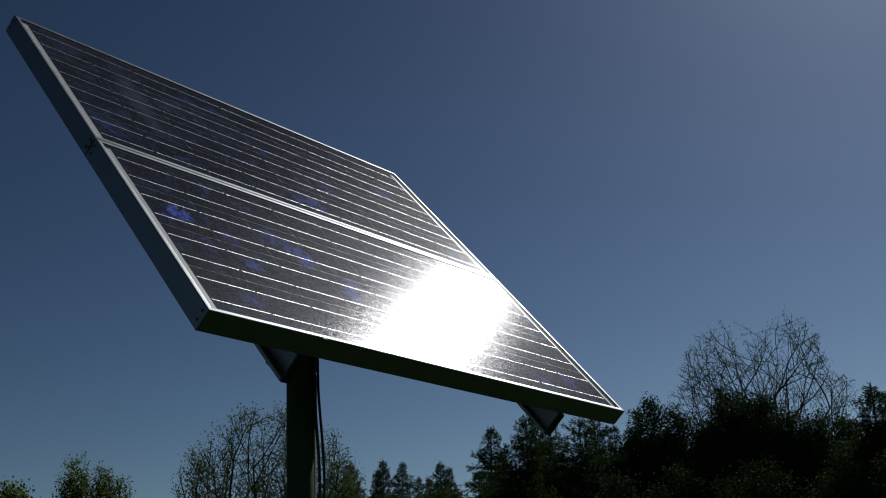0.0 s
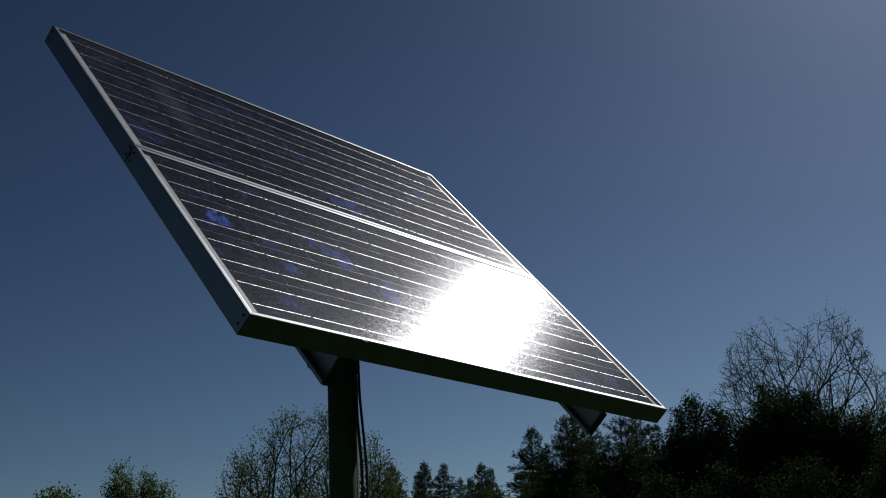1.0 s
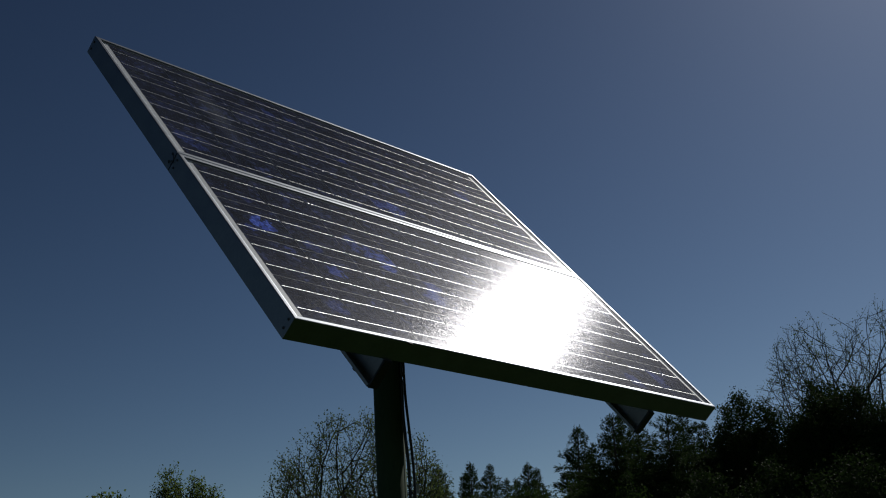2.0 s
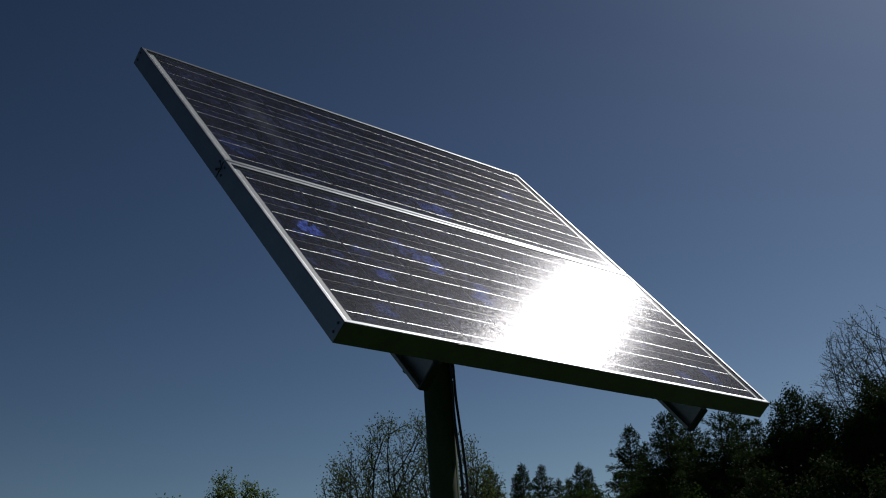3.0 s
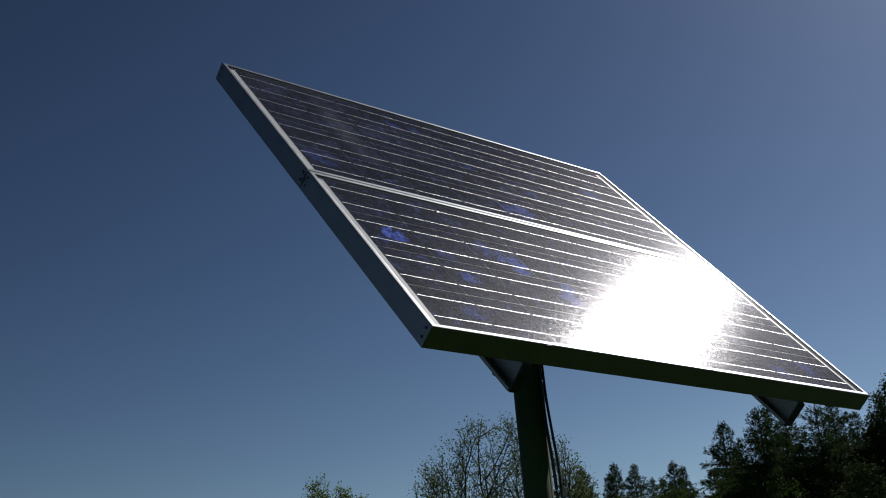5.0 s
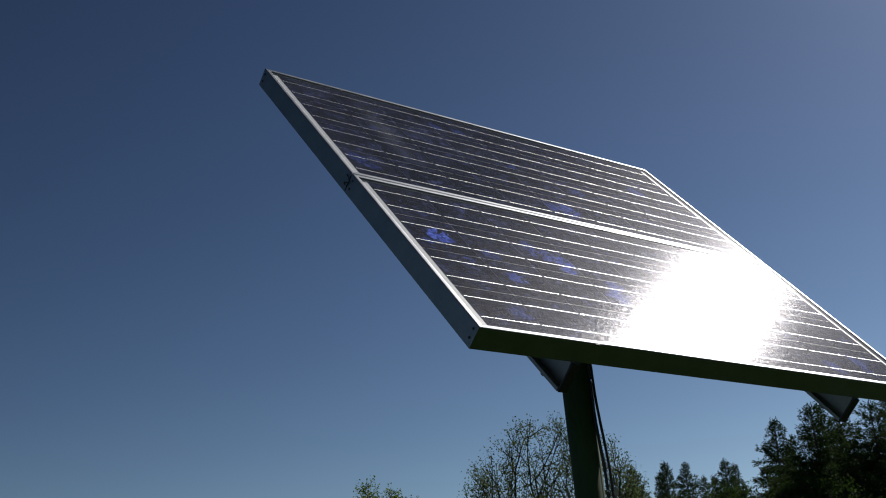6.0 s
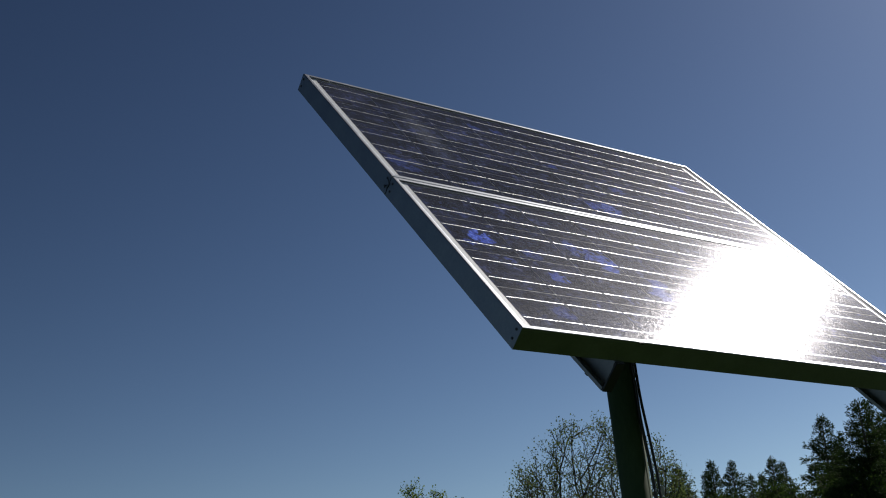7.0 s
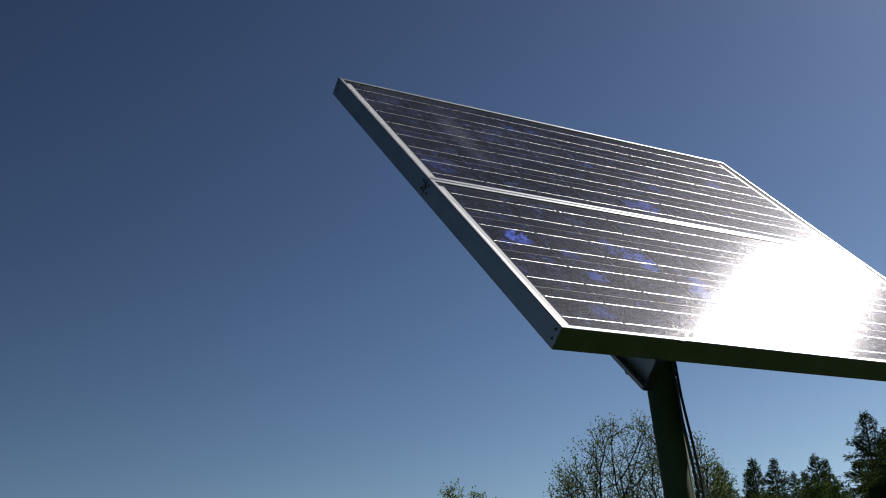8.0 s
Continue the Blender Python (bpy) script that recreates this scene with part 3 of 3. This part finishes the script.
def branching_tree(name, label, at, seed, base, lobes, count, step, reach, kill, twig, leaf, per_tip, spread, mat, leaves_from=3, group="", sprig=0.0, stiff=0.2, jitter=0.14, rise=0.25, forked=None):
    """A tree of trunk, limbs and small leaves."""
    tree = tagged(new(name), label, "tree", group)
    tree.location = at
    places, parents, flow, kids = forked or grow(seed, base, lobes, count, step, reach, kill, (0, 0, rise), stiff, jitter)
    radii = twig * np.maximum(flow, 1.0) ** 0.5
    index = np.arange(1, len(places))
    thick = radii[index] > twig * 4.2
    v, f = tubes(places, parents, radii, index[thick], 7)
    arrays_part("trunk", v, f, M_BARK, tree, "grey-brown trunk and limbs")
    v, f = tubes(places, parents, radii, index[~thick], 4)
    rng = np.random.default_rng(seed + 50)
    ends = np.where((flow <= leaves_from) & (np.arange(len(places)) > len(base)))[0]
    tips = [places[ends]]
    if sprig:
        root = np.repeat(ends, 2)
        on = places[root] - places[parents[root]]
        on /= np.linalg.norm(on, axis=1)[:, None]
        for hop in range(2):
            on = on + rng.normal(size=on.shape) * (0.55 if stiff < 0.3 else 0.38) + np.array((0, 0, 0.15))
            on /= np.linalg.norm(on, axis=1)[:, None]
            p = places[root] if hop == 0 else q
            q = p + on * sprig * (0.5 + rng.random(len(p)))[:, None]
            both = np.stack([p, q], 1).reshape(-1, 3)
            up = np.arange(len(both)) - 1
            v2, f2 = tubes(both, up, np.full(len(both), twig * 0.8), np.arange(1, len(both), 2), 3)
            f += [tuple(k + len(v) for k in face) for face in f2]
            v += v2
            tips.append(q)
    tips = np.vstack(tips)
    arrays_part("twig_work", v, f, M_BARK, tree, "", "stuff")
    if per_tip > 4:
        tips = tips[rng.random(len(tips)) < np.clip((tips[:, 2] / tips[:, 2].max() - 0.25) / 0.3, 0.25, 1.0)]
    v, f = leaf_quads(rng, np.repeat(tips, per_tip, 0), spread, leaf)
    arrays_part("crown", v, f, mat, tree, "", "stuff")
    return tree


def spruce(name, label, at, seed, height, radius, mat, group="", sparse=1.0):
    """A conifer with whorled, drooping boughs of needle sprays."""
    rng = np.random.default_rng(seed)
    tree = tagged(new(name), label, "tree", group)
    tree.location = at
    bend = rng.normal(size=2) * 0.01 * height
    spine = [(bend[0] * (k / 9) ** 2, bend[1] * (k / 9) ** 2, height * k / 9) for k in range(10)]
    part("trunk", tube(spine, [0.018 * height * (1 - k / 9.3) + 0.006 for k in range(10)], 8), M_BARK, tree, "dark straight trunk")
    bv, bf, cs, ws, sizes = [], [], [], [], []  # bough strips; spray places, ways and lengths
    z = 0.10 * height
    while z < height * 0.985:
        f = z / height
        full = 2.7 * radius * (1 - f) ** 0.95 * (0.55 + 0.7 * rng.random())
        n = 7 if f < 0.85 else 5
        for k in range(n):
            a = 2 * math.pi * (k + rng.random() * 0.7) / n
            if f < 0.7 and rng.random() < 0.14:
                continue
            ln = max(0.06, full * (0.5 + 0.6 * rng.random()))
            rise = 0.45 * (f - 0.35) + 3.0 * max(0.0, f - 0.80) + rng.normal() * 0.12
            x0 = np.array((bend[0] * f * f, bend[1] * f * f, z))
            d = np.array((math.cos(a), math.sin(a), rise))
            steps = max(2, int(ln / 0.11))
            prev = x0
            for j in range(1, steps + 1):
                s = j / steps
                p = x0 + d * ln * s + np.array((0, 0, -0.22 * ln * s * s + 0.10 * ln * max(0, s - 0.7)))
                first, w = len(bv), 0.012 * (1.15 - s)
                bv += [prev + (0, 0, w), prev - (0, 0, w), p - (0, 0, w * 0.7), p + (0, 0, w * 0.7)]
                bf.append((first, first + 1, first + 2, first + 3))
                wide = (1 - s) * 0.22 * ln + 0.04
                for _ in range(min(26, int(9 + 60 * ln)) if f > 0.55 else 10):
                    o = rng.normal(size=3) * np.array((wide * 0.6, wide * 0.6, 0.05))
                    cs.append(p + o)
                    ws.append(d)
                    sizes.append(0.14 - 0.04 * f)
                prev = p
        z += sparse * height * (0.031 if f < 0.55 else 0.0175) * (0.8 + 0.5 * rng.random())
    for k in range(30):
        cs.append(np.array((bend[0], bend[1], height * (0.955 + 0.045 * k / 30))) + rng.normal(size=3) * 0.010)
        ws.append((0, 0, 1.6))
        sizes.append(0.09)
    arrays_part("bough_work", [tuple(p) for p in bv], bf, M_BARK, tree, "", "stuff")
    v, f = leaf_quads(rng, np.array(cs), 0.025, np.array(sizes)[:, None], 0.3, 0.12, np.array(ws))
    arrays_part("crown", v, f, mat, tree, "", "stuff")
    return tree


def from_eye(azimuth, distance):
    return (distance * math.sin(radians(azimuth)), distance * math.cos(radians(azimuth)), 0.0)


def forked_tree(name, label, at, seed, base, lobes, step, lengths, side_shoots, stems, twig, leaf, per_tip, spread, mat, leaves_from=3, sprig=0.15, rise=0.10, jitter=0.07, angles=(28, 55)):
    """A tree whose rising limbs can be told apart."""
    return branching_tree(name, label, at, seed, base, lobes, 0, step, 0, 0, twig, leaf, per_tip, spread, mat, leaves_from, "", sprig, 0.35,
                          forked=fork(seed, base, lobes, step, lengths, side_shoots, stems, rise, jitter, angles))


# young tree with opening leaves behind the pole
forked_tree("young_tree", "young tree with thin bare branches and small opening leaves", from_eye(-9.0, 22.6), 14,
            [(0, 0, -0.1), (0.02, 0, 0.7), (0, 0.03, 1.4), (0.03, 0, 2.0)], [((0.02, 0, 3.9), (1.92, 1.7, 2.30))],
            0.10, (4.8, 2.0, 1.0, 0.5), (6, 5, 4), [(5, 20), (14, 185), (27, 182), (38, 170), (47, 184), (16, 350), (28, 5), (40, 10), (30, 95), (30, 260), (57, 178), (52, 0)],
            0.0042, 0.042, 5, 0.06, M_BUDS, 2, 0.0, 0.065, 0.08)
# broad budding tree behind the edge of the dark wood
forked_tree("budding_tree", "tall broad budding tree with bare ascending branches", from_eye(16.2, 44.2), 20,
            [(0, 0, -0.1), (0.05, 0, 1.6), (0.0, 0.1, 3.2), (0.1, 0, 4.4), (0.1, 0.05, 5.2)],
            [((-1.35, 0, 9.5), (2.2, 2.0, 3.45)), ((0.95, 0, 9.7), (1.45, 1.6, 3.6)), ((-2.7, 0, 8.8), (1.5, 1.5, 2.1)), ((2.4, 0, 8.6), (1.4, 1.5, 2.1))],
            0.17, (9.0, 3.4, 1.8, 0.9), (6, 5, 4), [(3, 10), (8, 355), (14, 2), (22, 5), (34, 0), (48, 2), (9, 185), (15, 180), (22, 178), (31, 182), (42, 180), (53, 178), (20, 85), (20, 275), (28, 130), (28, 230)],
            0.0060, 0.060, 2, 0.07, M_BUDS, 2, 0.0, 0.045, 0.075, (30, 60))
# leafy trees at the far side of the meadow
branching_tree("leafy_tree", "small multi-stemmed tree with thin fresh leaves", from_eye(-17.65, 36.6), 21,
               [(0, 0, -0.1), (0, 0, 0.9), (0.05, 0, 1.8), (0.1, 0, 2.6), (0.15, 0, 3.4)],
               [((-0.34, 0, 6.12), (0.46, 0.7, 1.42)), ((0.52, 0, 5.95), (0.34, 0.7, 1.35)), ((1.08, 0, 5.6), (0.22, 0.5, 1.4))],
               620, 0.11, 1.2, 0.19, 0.0075, 0.07, 6, 0.08, M_FRESH, 5, "", 0.14)
branching_tree("leafy_tree", "small round tree with fresh green leaves", from_eye(-20.9, 36), 27,
               [(0, 0, -0.1), (0, 0, 0.9), (0.05, 0, 1.8), (0, 0, 2.6)],
               [((-0.1, 0, 5.2), (0.75, 1.0, 1.45)), ((0.6, 0, 4.9), (0.6, 0.8, 1.1)), ((-0.7, 0, 5.1), (0.7, 0.8, 1.2))],
               800, 0.12, 1.2, 0.20, 0.0075, 0.10, 6, 0.09, M_FRESH, 5, "", 0.14)

# the dark wood: azimuth, distance, elevation of the top, width
SPRUCES = [(-4.83, 44, 8.88, 1.15), (-3.25, 46, 8.82, 1.2), (-2.45, 45, 8.76, 1.2), (-3.72, 47, 8.42, 1.0), (-0.52, 45, 8.72, 1.2), (-1.04, 47, 8.0, 1.0), (-1.66, 48, 8.02, 0.9),
           (-0.06, 46, 8.35, 1.0), (1.83, 42, 10.22, 1.6), (2.6, 46, 8.9, 1.3), (20.75, 37, 10.85, 2.0), (21.5, 39, 10.35, 1.8), (22.6, 38, 11.0, 2.0), (24.4, 38, 11.4, 2.0)]
for i, (az, far, el, r) in enumerate(SPRUCES):
    spruce("spruce", "dark green spruce at the edge of the wood", from_eye(az, far), 100 + i, 1.6 + far * math.tan(radians(el)), r, M_NEEDLES, "edge of the dark wood")
RAGGED = [(3.96, 38, 10.75, 2.5), (4.6, 40, 10.4, 2.0), (5.3, 41, 10.45, 2.0), (6.5, 39, 10.55, 2.2), (7.3, 42, 10.62, 2.0), (8.3, 41, 9.9, 1.8)]
for i, (az, far, el, r) in enumerate(RAGGED):
    spruce("spruce", "tall dark conifer with sparse ragged boughs", from_eye(az, far), 150 + i, 1.6 + far * math.tan(radians(el)), r, M_NEEDLES, "edge of the dark wood", 1.3)
LOOSE = [(9.5, 42, 11.1, 1.1), (10.2, 41, 11.45, 1.2), (11.2, 40, 11.0, 1.1), (12.6, 39, 10.4, 1.4), (14.3, 41, 11.7, 1.7), (15.5, 40, 11.15, 1.5), (16.6, 39, 10.2, 1.4), (17.8, 39, 9.9, 1.5), (19.0, 40, 9.7, 1.4), (13.6, 40, 11.2, 1.3)]
for i, (az, far, el, r) in enumerate(LOOSE):
    h = 1.6 + far * math.tan(radians(el))
    branching_tree("evergreen_tree", "tall dark evergreen tree with a loose gappy crown", from_eye(az, far), 200 + i,
                   [(0, 0, -0.1), (0.05, 0, 1.2), (0, 0.05, 2.4), (0.05, 0, 3.2)],
                   [((0, 0, h * 0.62), (r, r, h * 0.26)), ((0.1, 0, h * 0.83), (r * 0.6, r * 0.6, h * 0.15)), ((-0.2, 0, h * 0.42), (r * 1.1, r * 1.1, h * 0.2))],
                   700, 0.20, 1.5, 0.34, 0.010, 0.08, 26, 0.15, M_EVERGREEN, 4, "edge of the dark wood", 0.15)
BACK = [(4.4, 48, 7.6), (6.6, 48, 8.2), (8.6, 48, 9.2), (10.8, 48, 9.8), (13.4, 47, 10.0), (15.4, 46, 9.9), (17.4, 46, 9.4), (19.4, 46, 9.2), (21.6, 46, 9.4), (24.0, 45, 10.0)]
for i, (az, far, el) in enumerate(BACK):
    h = 1.6 + far * math.tan(radians(el))
    branching_tree("evergreen_tree", "broad dark evergreen tree deep in the wood", from_eye(az, far), 400 + i,
                   [(0, 0, -0.1), (0.05, 0, 1.2), (0, 0.05, 2.4)],
                   [((0, 0, h * 0.55), (1.9, 1.9, h * 0.36)), ((0.2, 0, h * 0.82), (1.0, 1.0, h * 0.15))],
                   420, 0.24, 1.7, 0.40, 0.012, 0.13, 12, 0.22, M_EVERGREEN, 4, "deep in the dark wood", 0.18)
BUSHY = [(-5.9, 40, 8.55), (-4.2, 41, 7.7), (-3.2, 41, 7.5), (-1.6, 40, 7.75), (-0.2, 41, 7.6), (1.2, 38, 7.95), (2.6, 37, 7.85), (3.9, 36, 7.6), (-7.4, 41, 7.6), (5.4, 37, 7.5), (7.5, 36, 7.9), (10.9, 36, 8.4), (14.6, 35, 8.4), (18.6, 35, 8.2), (21.2, 34, 8.6)]
for i, (az, far, el) in enumerate(BUSHY):
    h = 1.6 + far * math.tan(radians(el))
    branching_tree("bushy_tree", "rounded leafy tree with dull spring green leaves", from_eye(az, far), 300 + i,
                   [(0, 0, -0.1), (0.05, 0, 0.8), (0, 0.05, 1.5)],
                   [((0, 0, h * 0.55), (1.3, 1.3, h * 0.34)), ((0.4, 0, h * 0.76), (0.75, 0.75, h * 0.21))],
                   560, 0.20, 1.5, 0.34, 0.009, 0.085, 15, 0.15, M_DULL if az < 5 else M_EVERGREEN, 4, "edge of the dark wood", 0.15)
